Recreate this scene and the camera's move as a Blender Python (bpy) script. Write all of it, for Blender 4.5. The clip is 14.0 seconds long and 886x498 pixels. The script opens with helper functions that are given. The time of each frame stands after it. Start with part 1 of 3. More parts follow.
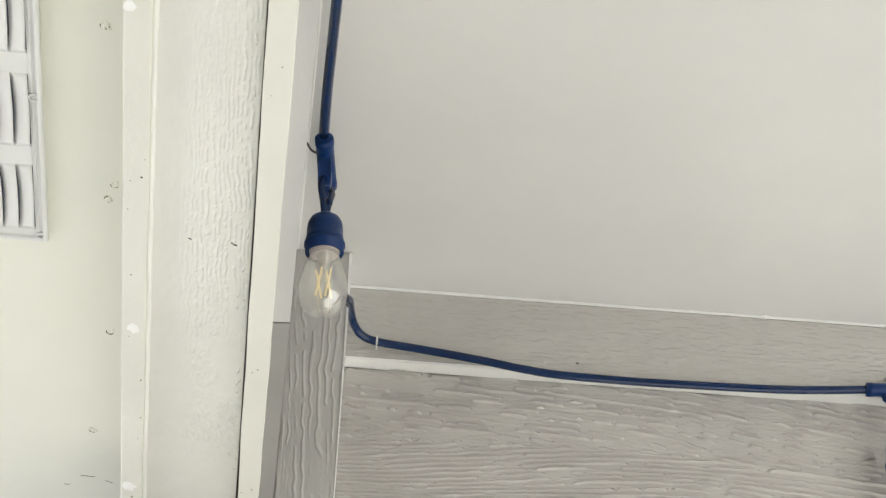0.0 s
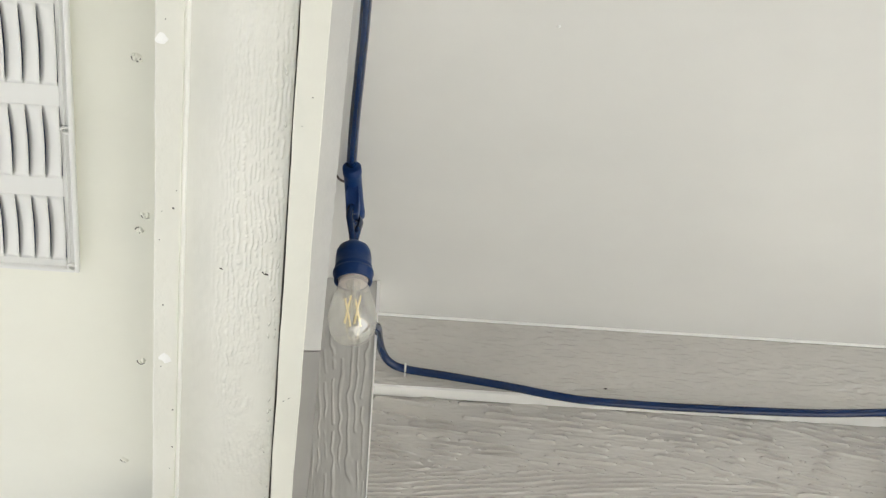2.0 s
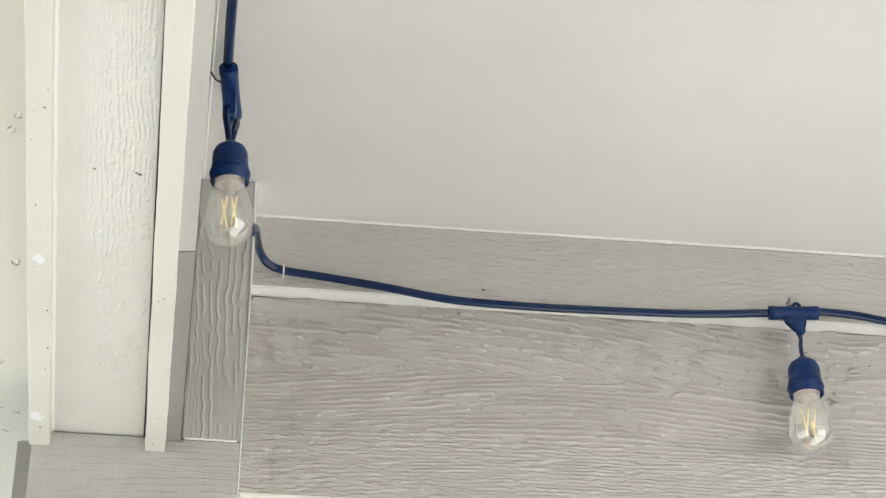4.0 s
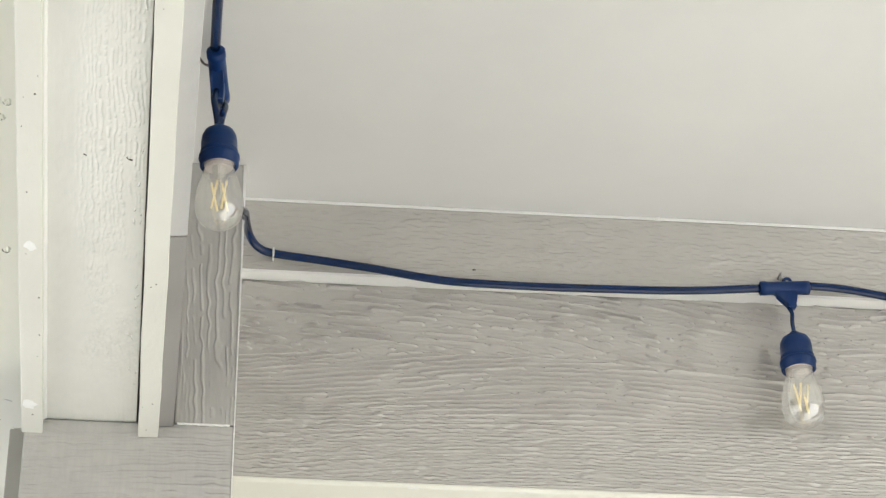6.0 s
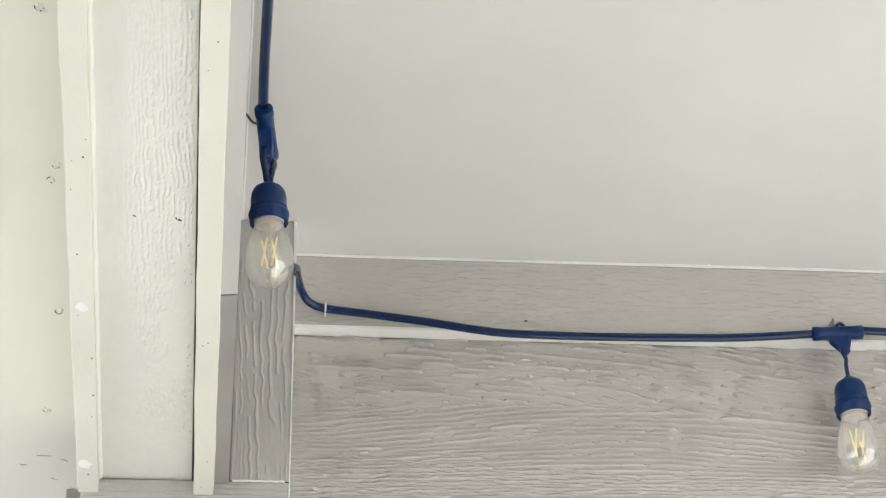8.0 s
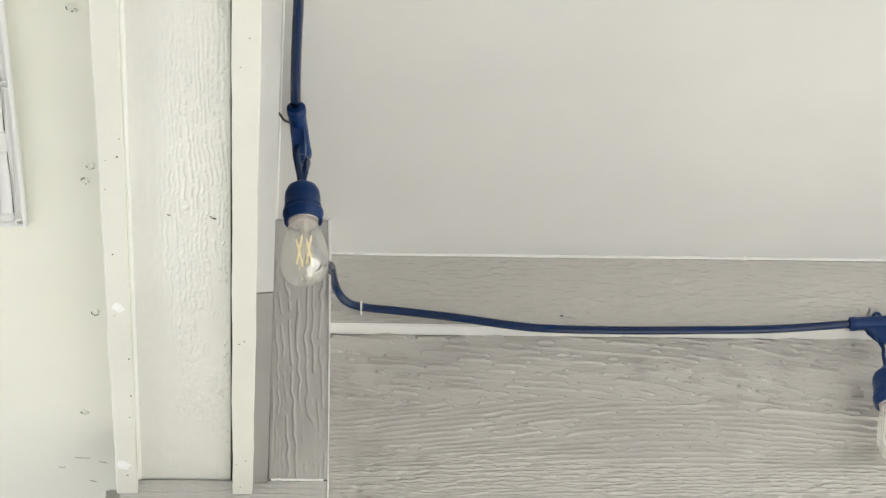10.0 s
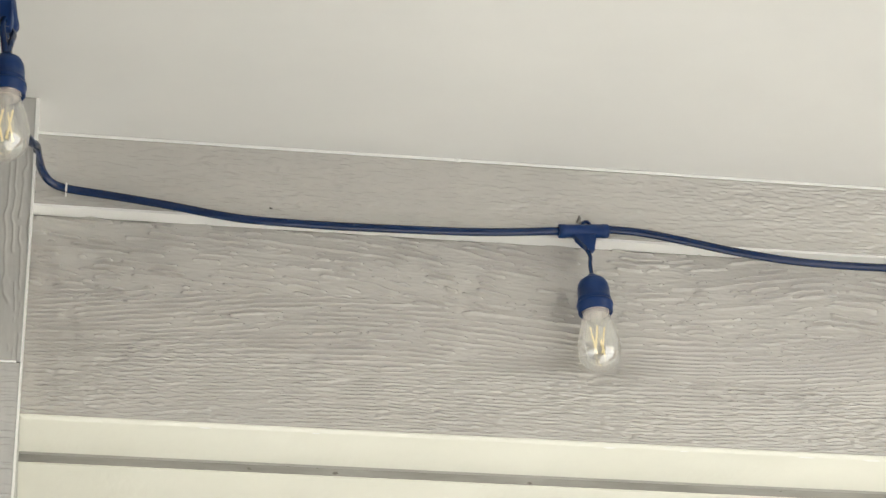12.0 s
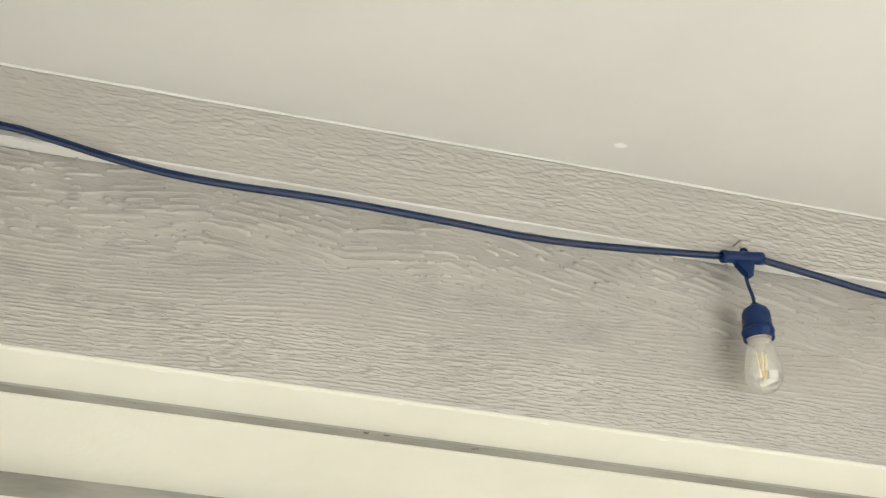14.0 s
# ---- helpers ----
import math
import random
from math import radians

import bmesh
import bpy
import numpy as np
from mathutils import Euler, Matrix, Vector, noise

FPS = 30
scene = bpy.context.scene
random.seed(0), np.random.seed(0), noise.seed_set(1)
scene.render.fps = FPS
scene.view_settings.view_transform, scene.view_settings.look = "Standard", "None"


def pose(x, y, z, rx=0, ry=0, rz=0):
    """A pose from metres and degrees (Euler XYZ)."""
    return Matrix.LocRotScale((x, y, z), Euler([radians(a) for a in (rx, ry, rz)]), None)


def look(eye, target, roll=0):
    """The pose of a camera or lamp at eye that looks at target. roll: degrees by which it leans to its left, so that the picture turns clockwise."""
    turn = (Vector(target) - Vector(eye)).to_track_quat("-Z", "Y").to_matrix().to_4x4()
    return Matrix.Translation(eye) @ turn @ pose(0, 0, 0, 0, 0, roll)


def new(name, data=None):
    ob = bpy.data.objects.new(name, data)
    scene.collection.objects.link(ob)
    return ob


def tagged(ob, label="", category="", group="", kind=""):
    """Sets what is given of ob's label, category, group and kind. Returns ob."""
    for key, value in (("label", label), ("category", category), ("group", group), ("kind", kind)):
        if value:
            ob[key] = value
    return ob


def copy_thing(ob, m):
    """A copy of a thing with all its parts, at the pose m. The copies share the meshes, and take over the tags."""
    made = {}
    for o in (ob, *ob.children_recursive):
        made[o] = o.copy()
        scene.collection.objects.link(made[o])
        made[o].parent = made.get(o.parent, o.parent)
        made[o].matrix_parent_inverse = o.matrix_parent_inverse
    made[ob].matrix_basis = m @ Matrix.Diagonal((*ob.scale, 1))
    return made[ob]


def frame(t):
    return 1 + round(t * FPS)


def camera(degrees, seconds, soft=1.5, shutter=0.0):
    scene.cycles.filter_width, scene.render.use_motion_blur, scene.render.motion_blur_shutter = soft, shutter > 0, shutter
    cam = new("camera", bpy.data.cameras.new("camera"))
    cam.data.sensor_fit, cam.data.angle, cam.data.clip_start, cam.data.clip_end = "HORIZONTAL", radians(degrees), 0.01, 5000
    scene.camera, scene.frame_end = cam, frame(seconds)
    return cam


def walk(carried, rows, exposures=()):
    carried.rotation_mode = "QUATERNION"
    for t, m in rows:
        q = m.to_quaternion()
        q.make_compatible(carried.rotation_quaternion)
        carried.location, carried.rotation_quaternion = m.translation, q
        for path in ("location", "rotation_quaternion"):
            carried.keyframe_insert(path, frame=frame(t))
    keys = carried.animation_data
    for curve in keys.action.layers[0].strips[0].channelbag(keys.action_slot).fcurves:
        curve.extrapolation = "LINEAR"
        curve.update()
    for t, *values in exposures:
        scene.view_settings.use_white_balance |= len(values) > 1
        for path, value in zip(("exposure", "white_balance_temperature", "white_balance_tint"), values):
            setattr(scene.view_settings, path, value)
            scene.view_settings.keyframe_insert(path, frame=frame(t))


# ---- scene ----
cam = camera(20.41, 14.0, soft=1.3, shutter=0.1)
PATH = [
    (0, (-0.0063, -2.2456, 1.4785), (0.0712, -0.5306, 2.5045), 3.00),
    (0.5, (-0.0087, -2.2540, 1.4780), (0.0580, -0.5464, 2.5171), 3.00),
    (1, (-0.0114, -2.2563, 1.4763), (0.0451, -0.5548, 2.5258), 2.96),
    (1.5, (-0.0132, -2.2549, 1.4777), (0.0422, -0.5528, 2.5264), 2.90),
    (2, (-0.0152, -2.2540, 1.4744), (0.0455, -0.5487, 2.5177), 2.74),
    (2.5, (-0.0108, -2.2443, 1.4741), (0.0682, -0.5313, 2.5034), 2.54),
    (3, (-0.0034, -2.2475, 1.4709), (0.0991, -0.5267, 2.4849), 2.19),
    (3.5, (-0.0016, -2.2543, 1.4705), (0.1326, -0.5245, 2.4655), 1.86),
    (5.8, (-0.0075, -2.2567, 1.4722), (0.1749, -0.5115, 2.4319), 0.09),
    (6, (-0.0127, -2.2502, 1.4735), (0.1589, -0.5068, 2.4386), 0.07),
    (6.5, (-0.0122, -2.2424, 1.4774), (0.1398, -0.5076, 2.4609), 0.09),
    (7, (-0.0089, -2.2556, 1.4783), (0.1366, -0.5292, 2.4775), -0.25),
    (7.5, (-0.0078, -2.2561, 1.4759), (0.1217, -0.5308, 2.4791), -0.30),
    (8, (-0.0048, -2.2576, 1.4763), (0.1173, -0.5288, 2.4746), -0.31),
    (8.5, (-0.0093, -2.2557, 1.4751), (0.0956, -0.5253, 2.4725), -0.32),
    (11, (-0.0029, -2.2518, 1.4683), (0.0991, -0.5246, 2.4715), -1.14),
    (11.2, (-0.003, -2.249, 1.473), (0.110, -0.516, 2.464), -1.2),
    (11.3, (-0.005, -2.244, 1.469), (0.120, -0.510, 2.456), -1.2),
    (11.5, (0.0126, -2.2292, 1.4524), (0.1865, -0.4965, 2.4360), -1.11),
    (11.8, (0.0093, -2.2265, 1.4625), (0.2827, -0.4883, 2.4133), -1.47),
    (12, (0.0365, -2.2227, 1.4640), (0.3372, -0.4818, 2.4014), -1.14),
    (12.5, (0.0689, -2.2260, 1.4661), (0.4386, -0.4907, 2.3891), -1.15),
    (13, (0.1221, -2.2278, 1.4561), (0.6047, -0.5198, 2.3779), -0.99),
    (13.5, (0.1865, -2.2519, 1.4653), (0.7488, -0.5555, 2.3630), -0.40),
    (14, (0.2147, -2.2331, 1.4532), (0.8783, -0.5655, 2.3356), -0.85),
]
walk(cam, [(t, look(eye, target, roll)) for t, eye, target, roll in PATH], [(0, 1.44, 6220, 9), (2.2, 1.43, 6220, 9), (3.5, 1.50, 6200, 9), (11, 1.50, 6200, 9), (12.5, 1.46, 6460, 9), (14, 1.30, 6590, 7)])

# ---- light: clear day, the sun reaches the patio floor under the roof from the right, unseen pale walls added round the left yard bounce light back ----
SUN_ELEVATION, SUN_TURN = radians(45), radians(50)   # turn: from straight behind the camera towards +x
world = bpy.data.worlds.new("sky")
scene.world = world
world.use_nodes = True
wn = world.node_tree
sky = wn.nodes.new("ShaderNodeTexSky")
sky.sky_type, sky.sun_disc = "NISHITA", False
sky.sun_elevation, sky.sun_rotation = SUN_ELEVATION, math.pi - SUN_TURN
sky.dust_density = 2.0
wn.nodes["Background"].inputs["Strength"].default_value = 0.09
wn.links.new(sky.outputs["Color"], wn.nodes["Background"].inputs["Color"])
sun = new("sun", bpy.data.lights.new("sun", "SUN"))
sun.data.energy, sun.data.angle, sun.data.color = 5.0, radians(0.6), (1.0, 0.965, 0.90)
to_sun = Vector((math.sin(SUN_TURN) * math.cos(SUN_ELEVATION), -math.cos(SUN_TURN) * math.cos(SUN_ELEVATION), math.sin(SUN_ELEVATION)))
sun.rotation_mode = "QUATERNION"
sun.rotation_quaternion = to_sun.to_track_quat("Z", "Y")

# ---- materials ----
def material(name, base, rough=0.5, metal=0.0):
    m = bpy.data.materials.new(name)
    m.use_nodes = True
    b = m.node_tree.nodes["Principled BSDF"]
    b.inputs["Base Color"].default_value = (*base, 1)
    b.inputs["Roughness"].default_value = rough
    b.inputs["Metallic"].default_value = metal
    return m


def node(m, kind, **sets):
    n = m.node_tree.nodes.new(kind)
    for key, value in sets.items():
        n.inputs[key.replace("_", " ")].default_value = value
    return n


def wire(m, a, b):
    m.node_tree.links.new(a, b)


def coords(m, scale):
    tc = m.node_tree.nodes.new("ShaderNodeTexCoord")
    mp = node(m, "ShaderNodeMapping", Scale=scale)
    wire(m, tc.outputs["Object"], mp.inputs["Vector"])
    return mp.outputs["Vector"]


def ramp(m, source, stops):
    r = m.node_tree.nodes.new("ShaderNodeValToRGB")
    e = r.color_ramp.elements
    e[0].position, e[1].position = stops[0][0], stops[-1][0]
    e[0].color, e[1].color = [(*([v] * 3 if not isinstance(v, tuple) else v), 1) for v in (stops[0][1], stops[-1][1])]
    for p, v in stops[1:-1]:
        e.new(p).color = (*([v] * 3 if not isinstance(v, tuple) else v), 1)
    wire(m, source, r.inputs["Fac"])
    return r.outputs["Color"]


def maths(m, op, a, b):
    n = m.node_tree.nodes.new("ShaderNodeMath")
    n.operation = op
    for i, v in enumerate((a, b)):
        if isinstance(v, (int, float)):
            n.inputs[i].default_value = v
        else:
            wire(m, v, n.inputs[i])
    return n.outputs[0]


def tint(m, fac, dark, light):
    """Base colour between two tones by a soft noise."""
    mix = m.node_tree.nodes.new("ShaderNodeMix")
    mix.data_type = "RGBA"
    mix.inputs[6].default_value, mix.inputs[7].default_value = (*dark, 1), (*light, 1)
    wire(m, fac, mix.inputs[0])
    wire(m, mix.outputs[2], m.node_tree.nodes["Principled BSDF"].inputs["Base Color"])
    return mix.outputs[2]


def bump(m, height, strength, distance):
    b = node(m, "ShaderNodeBump", Strength=strength, Distance=distance)
    wire(m, height, b.inputs["Height"])
    wire(m, b.outputs["Normal"], m.node_tree.nodes["Principled BSDF"].inputs["Normal"])


def grained(name, dark, light, along, rough=0.27):
    """Satin paint over embossed boards: soft blotches, fine fibre along the board."""
    m = material(name, light, rough)
    scale = {"x": (0.15, 1, 1), "y": (1, 0.15, 1), "z": (1, 1, 0.15)}[along]
    fine = node(m, "ShaderNodeTexNoise", Scale=260.0, Detail=4.0, Roughness=0.6)
    wire(m, coords(m, scale), fine.inputs["Vector"])
    bump(m, fine.outputs["Fac"], 0.4, 0.0006)
    m.node_tree.nodes["Principled BSDF"].inputs["Specular IOR Level"].default_value = 0.75
    m.node_tree.nodes["Principled BSDF"].inputs["Coat Weight"].default_value = 1.0
    m.node_tree.nodes["Principled BSDF"].inputs["Coat Roughness"].default_value = 0.16
    m.node_tree.nodes["Principled BSDF"].inputs["Coat IOR"].default_value = 1.65
    cloud = node(m, "ShaderNodeTexNoise", Scale=6.0, Detail=6.0, Roughness=0.65)
    wire(m, coords(m, (1, 1, 1)), cloud.inputs["Vector"])
    tint(m, ramp(m, maths(m, "ADD", maths(m, "MULTIPLY", cloud.outputs["Fac"], 0.75), maths(m, "MULTIPLY", fine.outputs["Fac"], 0.25)), [(0.3, 0.0), (0.7, 1.0)]), dark, light)
    return m


def painted(name, dark, light, rough=0.5, strength=0.15, size=60.0):
    """Smooth paint with soft blotches, brush marks and a little dirt."""
    m = material(name, light, rough)
    cloud = node(m, "ShaderNodeTexNoise", Scale=3.5, Detail=5.0, Roughness=0.6)
    wire(m, coords(m, (1, 1, 1)), cloud.inputs["Vector"])
    tint(m, ramp(m, cloud.outputs["Fac"], [(0.3, 0.0), (0.65, 1.0)]), dark, light)
    fine = node(m, "ShaderNodeTexNoise", Scale=size, Detail=4.0, Roughness=0.6)
    wire(m, coords(m, (1, 0.5, 1)), fine.inputs["Vector"])
    bump(m, fine.outputs["Fac"], strength, 0.002)
    return m


TAUPE_D, TAUPE_L = (0.472, 0.455, 0.422), (0.535, 0.515, 0.475)
board_paint = grained("taupe_board_paint", TAUPE_D, TAUPE_L, "x")
frieze_paint = grained("taupe_frieze_paint", TAUPE_D, TAUPE_L, "x")
upright_paint = grained("taupe_upright_paint", (0.40, 0.39, 0.37), (0.54, 0.53, 0.50), "z")
plain_taupe = painted("plain_taupe_paint", (0.36, 0.35, 0.325), (0.44, 0.43, 0.395))
# grime blotches on a taupe darkened to hold the step's shade as well
grimy_shaded_taupe = painted("grimy_shaded_taupe_paint", (0.24, 0.23, 0.21), (0.42, 0.41, 0.375), 0.6, 0.3, 120.0)
grimy_map = [n for n in grimy_shaded_taupe.node_tree.nodes if n.type == "TEX_NOISE"][0]
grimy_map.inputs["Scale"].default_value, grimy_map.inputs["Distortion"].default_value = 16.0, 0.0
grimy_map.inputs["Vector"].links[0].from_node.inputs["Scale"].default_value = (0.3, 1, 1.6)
panel_paint = grained("cream_grain_paint", (0.82, 0.815, 0.755), (0.89, 0.885, 0.825), "y", 0.27)
strip_paint = painted("cream_strip_paint", (0.73, 0.725, 0.655), (0.80, 0.795, 0.725), 0.4, 0.5, 70.0)
cream = painted("cream_trim_paint", (0.79, 0.785, 0.70), (0.87, 0.865, 0.785), 0.4, 0.5, 70.0)
soffit_paint = painted("cream_soffit_paint", (0.81, 0.805, 0.71), (0.86, 0.855, 0.76), 0.5, 0.12)
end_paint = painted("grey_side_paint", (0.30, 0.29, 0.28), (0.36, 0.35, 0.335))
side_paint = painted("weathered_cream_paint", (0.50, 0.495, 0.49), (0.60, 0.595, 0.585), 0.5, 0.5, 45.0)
ceiling_paint = painted("white_ceiling_paint", (0.70, 0.693, 0.672), (0.75, 0.743, 0.718), 0.6, 0.06, 30.0)
caulk_paint = painted("white_caulk", (0.86, 0.855, 0.83), (0.92, 0.915, 0.89), 0.35, 0.4, 200.0)
dab_white = material("white_filler_and_specks", (0.93, 0.93, 0.91), 0.5)
dirt = painted("dark_dirt", (0.05, 0.045, 0.04), (0.12, 0.11, 0.10), 0.9, 0.5, 300.0)
grime = painted("brown_grime", (0.16, 0.15, 0.13), (0.24, 0.225, 0.20), 0.9, 0.5, 300.0)
vent_paint = painted("white_vent_enamel", (0.74, 0.74, 0.72), (0.80, 0.80, 0.78), 0.35, 0.05)
vent_dark = material("blue_grey_mesh_behind_vent", (0.05, 0.07, 0.15), 0.8)
navy = painted("navy_cord_rubber", (0.002, 0.013, 0.055), (0.003, 0.020, 0.085), 0.08, 0.05, 400.0)
navy.node_tree.nodes["Principled BSDF"].inputs["Specular IOR Level"].default_value = 0.5
socket_navy = painted("navy_moulded_rubber", (0.002, 0.019, 0.090), (0.003, 0.028, 0.125), 0.34, 0.2, 300.0)
socket_navy.node_tree.nodes["Principled BSDF"].inputs["Specular IOR Level"].default_value = 0.3
rust = painted("dark_rusty_steel", (0.06, 0.05, 0.045), (0.14, 0.11, 0.09), 0.6, 0.4, 300.0)
steel = material("galvanised_steel", (0.45, 0.44, 0.42), 0.35, 0.9)
brass = material("rosy_lamp_base_metal", (0.86, 0.77, 0.74), 0.28, 0.35)
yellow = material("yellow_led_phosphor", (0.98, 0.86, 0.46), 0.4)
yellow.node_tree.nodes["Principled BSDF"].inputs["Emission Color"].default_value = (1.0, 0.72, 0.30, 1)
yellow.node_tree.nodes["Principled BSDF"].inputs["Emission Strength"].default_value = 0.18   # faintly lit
clip_white = material("white_plastic", (0.75, 0.75, 0.72), 0.4)
concrete = painted("light_concrete", (0.41, 0.40, 0.37), (0.53, 0.515, 0.475), 0.85, 0.4, 40.0)
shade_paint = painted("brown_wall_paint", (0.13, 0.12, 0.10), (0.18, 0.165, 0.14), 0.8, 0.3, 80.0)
tan_paint = painted("tan_wall_paint", (0.37, 0.30, 0.22), (0.45, 0.37, 0.28), 0.8, 0.3, 80.0)
render_paint = painted("beige_wall_paint", (0.45, 0.44, 0.42), (0.52, 0.51, 0.49), 0.8, 0.3, 80.0)
roof_felt = painted("grey_roof_shingle", (0.10, 0.10, 0.10), (0.18, 0.17, 0.16), 0.9, 0.6, 50.0)


def clear_glass(name):
    m = bpy.data.materials.new(name)
    m.use_nodes = True
    nt = m.node_tree
    nt.nodes.remove(nt.nodes["Principled BSDF"])
    out = nt.nodes["Material Output"]
    clear = node(m, "ShaderNodeBsdfTransparent", Color=(0.97, 0.975, 0.97, 1))
    gloss = node(m, "ShaderNodeBsdfGlossy", Roughness=0.04, Color=(1, 1, 1, 1))
    fres = node(m, "ShaderNodeFresnel", IOR=1.5)
    mix = nt.nodes.new("ShaderNodeMixShader")
    # white translucent share imitates the bright reflections that make the bulb look milky
    haze = node(m, "ShaderNodeBsdfTranslucent", Color=(0.95, 0.95, 0.93, 1))
    milky_mix = node(m, "ShaderNodeMixShader", Fac=0.26)
    wire(m, clear.outputs[0], milky_mix.inputs[1])
    wire(m, haze.outputs[0], milky_mix.inputs[2])
    wire(m, maths(m, "MAXIMUM", maths(m, "MINIMUM", maths(m, "MULTIPLY", fres.outputs[0], 1.4), 0.55), 0.25), mix.inputs[0])
    wire(m, milky_mix.outputs[0], mix.inputs[1])
    wire(m, gloss.outputs[0], mix.inputs[2])
    wire(m, mix.outputs[0], out.inputs["Surface"])
    return m


glass = clear_glass("clear_lamp_glass")

# ---- building helpers ----
Z0 = 2.45      # underside of the door header above the patio


def mesh_ob(name, bm, mat, parent=None, label="", smooth=False):
    me = bpy.data.meshes.new(name)
    bmesh.ops.recalc_face_normals(bm, faces=bm.faces)
    for f in bm.faces:
        f.smooth = smooth
    bm.to_mesh(me)
    bm.free()
    for one in (mat if isinstance(mat, (list, tuple)) else [mat]):
        me.materials.append(one)
    ob = new(name, me)
    if parent:
        ob.parent = parent
    if label:
        tagged(ob, label)
    return ob


part = mesh_ob


def prism(poly, z0, z1, bevel=0.0, bm=None):
    """An upright prism over a plan polygon; heights from the header's underside."""
    bm = bm or bmesh.new()
    low = [bm.verts.new((x, y, Z0 + z0)) for x, y in poly]
    top = [bm.verts.new((x, y, Z0 + z1)) for x, y in poly]
    fs = [bm.faces.new(low), bm.faces.new(top)]
    n = len(poly)
    fs += [bm.faces.new((low[i], low[(i + 1) % n], top[(i + 1) % n], top[i])) for i in range(n)]
    if bevel:
        edges = {e for f in fs for e in f.edges}
        bmesh.ops.bevel(bm, geom=list(edges), offset=bevel, segments=2, affect="EDGES", profile=0.5)
    return bm


def box(x0, x1, y0, y1, z0, z1, bevel=0.0, bm=None):
    return prism([(x0, y0), (x1, y0), (x1, y1), (x0, y1)], z0, z1, bevel, bm)


def thing(name, at, label, category, group="", kind=""):
    ob = new(name)
    ob.location = at
    ob.empty_display_size = 0.05
    return tagged(ob, label, category, group, kind)


def lathe(profile, steps=32, bm=None, origin=(0, 0, 0)):
    """A body turned about z from (radius, height) pairs."""
    bm = bm or bmesh.new()
    o = Vector(origin)
    rings = []
    for r, z in profile:
        if r < 1e-6:
            rings.append([bm.verts.new(o + Vector((0, 0, z)))])
        else:
            rings.append([bm.verts.new(o + Vector((r * math.cos(a), r * math.sin(a), z))) for a in (2 * math.pi * i / steps for i in range(steps))])
    for a, b in zip(rings, rings[1:]):
        for i in range(steps):
            q = [a[i % len(a)], a[(i + 1) % len(a)], b[(i + 1) % len(b)], b[i % len(b)]]
            q = list(dict.fromkeys(q))
            if len(q) > 2:
                bm.faces.new(q)
    return bm


def smooth_line(points, per=10):
    """A Catmull-Rom line through the points."""
    p = [Vector(q) for q in points]
    p = [2 * p[0] - p[1]] + p + [2 * p[-1] - p[-2]]
    out = []
    for a, b, c, d in zip(p, p[1:], p[2:], p[3:]):
        for i in range(per):
            t = i / per
            out.append(0.5 * (2 * b + (c - a) * t + (2 * a - 5 * b + 4 * c - d) * t * t + (3 * b - a - 3 * c + d) * t ** 3))
    return out + [p[-2]]


def tube(points, radius, sides=14, bm=None):
    bm = bm or bmesh.new()
    pts = [Vector(q) for q in points]
    rings = []
    up = Vector((0.13, 0.2, 1)).normalized()
    for i, q in enumerate(pts):
        d = (pts[min(i + 1, len(pts) - 1)] - pts[max(i - 1, 0)]).normalized()
        s = d.cross(up)
        s = s.normalized() if s.length > 1e-4 else d.orthogonal().normalized()
        u = s.cross(d)
        rings.append([bm.verts.new(q + radius * (math.cos(a) * s + math.sin(a) * u)) for a in (2 * math.pi * k / sides for k in range(sides))])
    for a, b in zip(rings, rings[1:]):
        for k in range(sides):
            bm.faces.new((a[k], a[(k + 1) % sides], b[(k + 1) % sides], b[k]))
    bm.faces.new(rings[0]), bm.faces.new(rings[-1])
    return bm


def lattice(shape, seed):
    return np.random.RandomState(seed).rand(*shape)


def soft_noise(u, v, cell_u, cell_v, seed):
    """Smooth noise from 0 to 1 over cells of the given size in metres."""
    a, b = u / cell_u, v / cell_v
    a, b = a - a.min(), b - b.min()
    g = lattice((int(a.max()) + 3, int(b.max()) + 3), seed)
    i, j = a.astype(int), b.astype(int)
    f, k = a - i, b - j
    f, k = f * f * (3 - 2 * f), k * k * (3 - 2 * k)
    return (g[i, j] * (1 - f) + g[i + 1, j] * f) * (1 - k) + (g[i, j + 1] * (1 - f) + g[i + 1, j + 1] * f) * k


def step_up(x, lo, hi):
    t = np.clip((x - lo) / (hi - lo), 0, 1)
    return t * t * (3 - 2 * t)


def line_noise(u, phase, cell, seed):
    """Noise from 0 to 1 along u, of its own for each line of the grain."""
    g = lattice((int((u.max() - u.min()) / cell) + 4, 211), seed)
    line = np.floor(phase).astype(int) % 211
    a = (u - u.min()) / cell + 0.99 * g[0, line]
    i = a.astype(int)
    f = a - i
    f = f * f * (3 - 2 * f)
    return g[i + 1, line] * (1 - f) + g[i + 2, line] * f


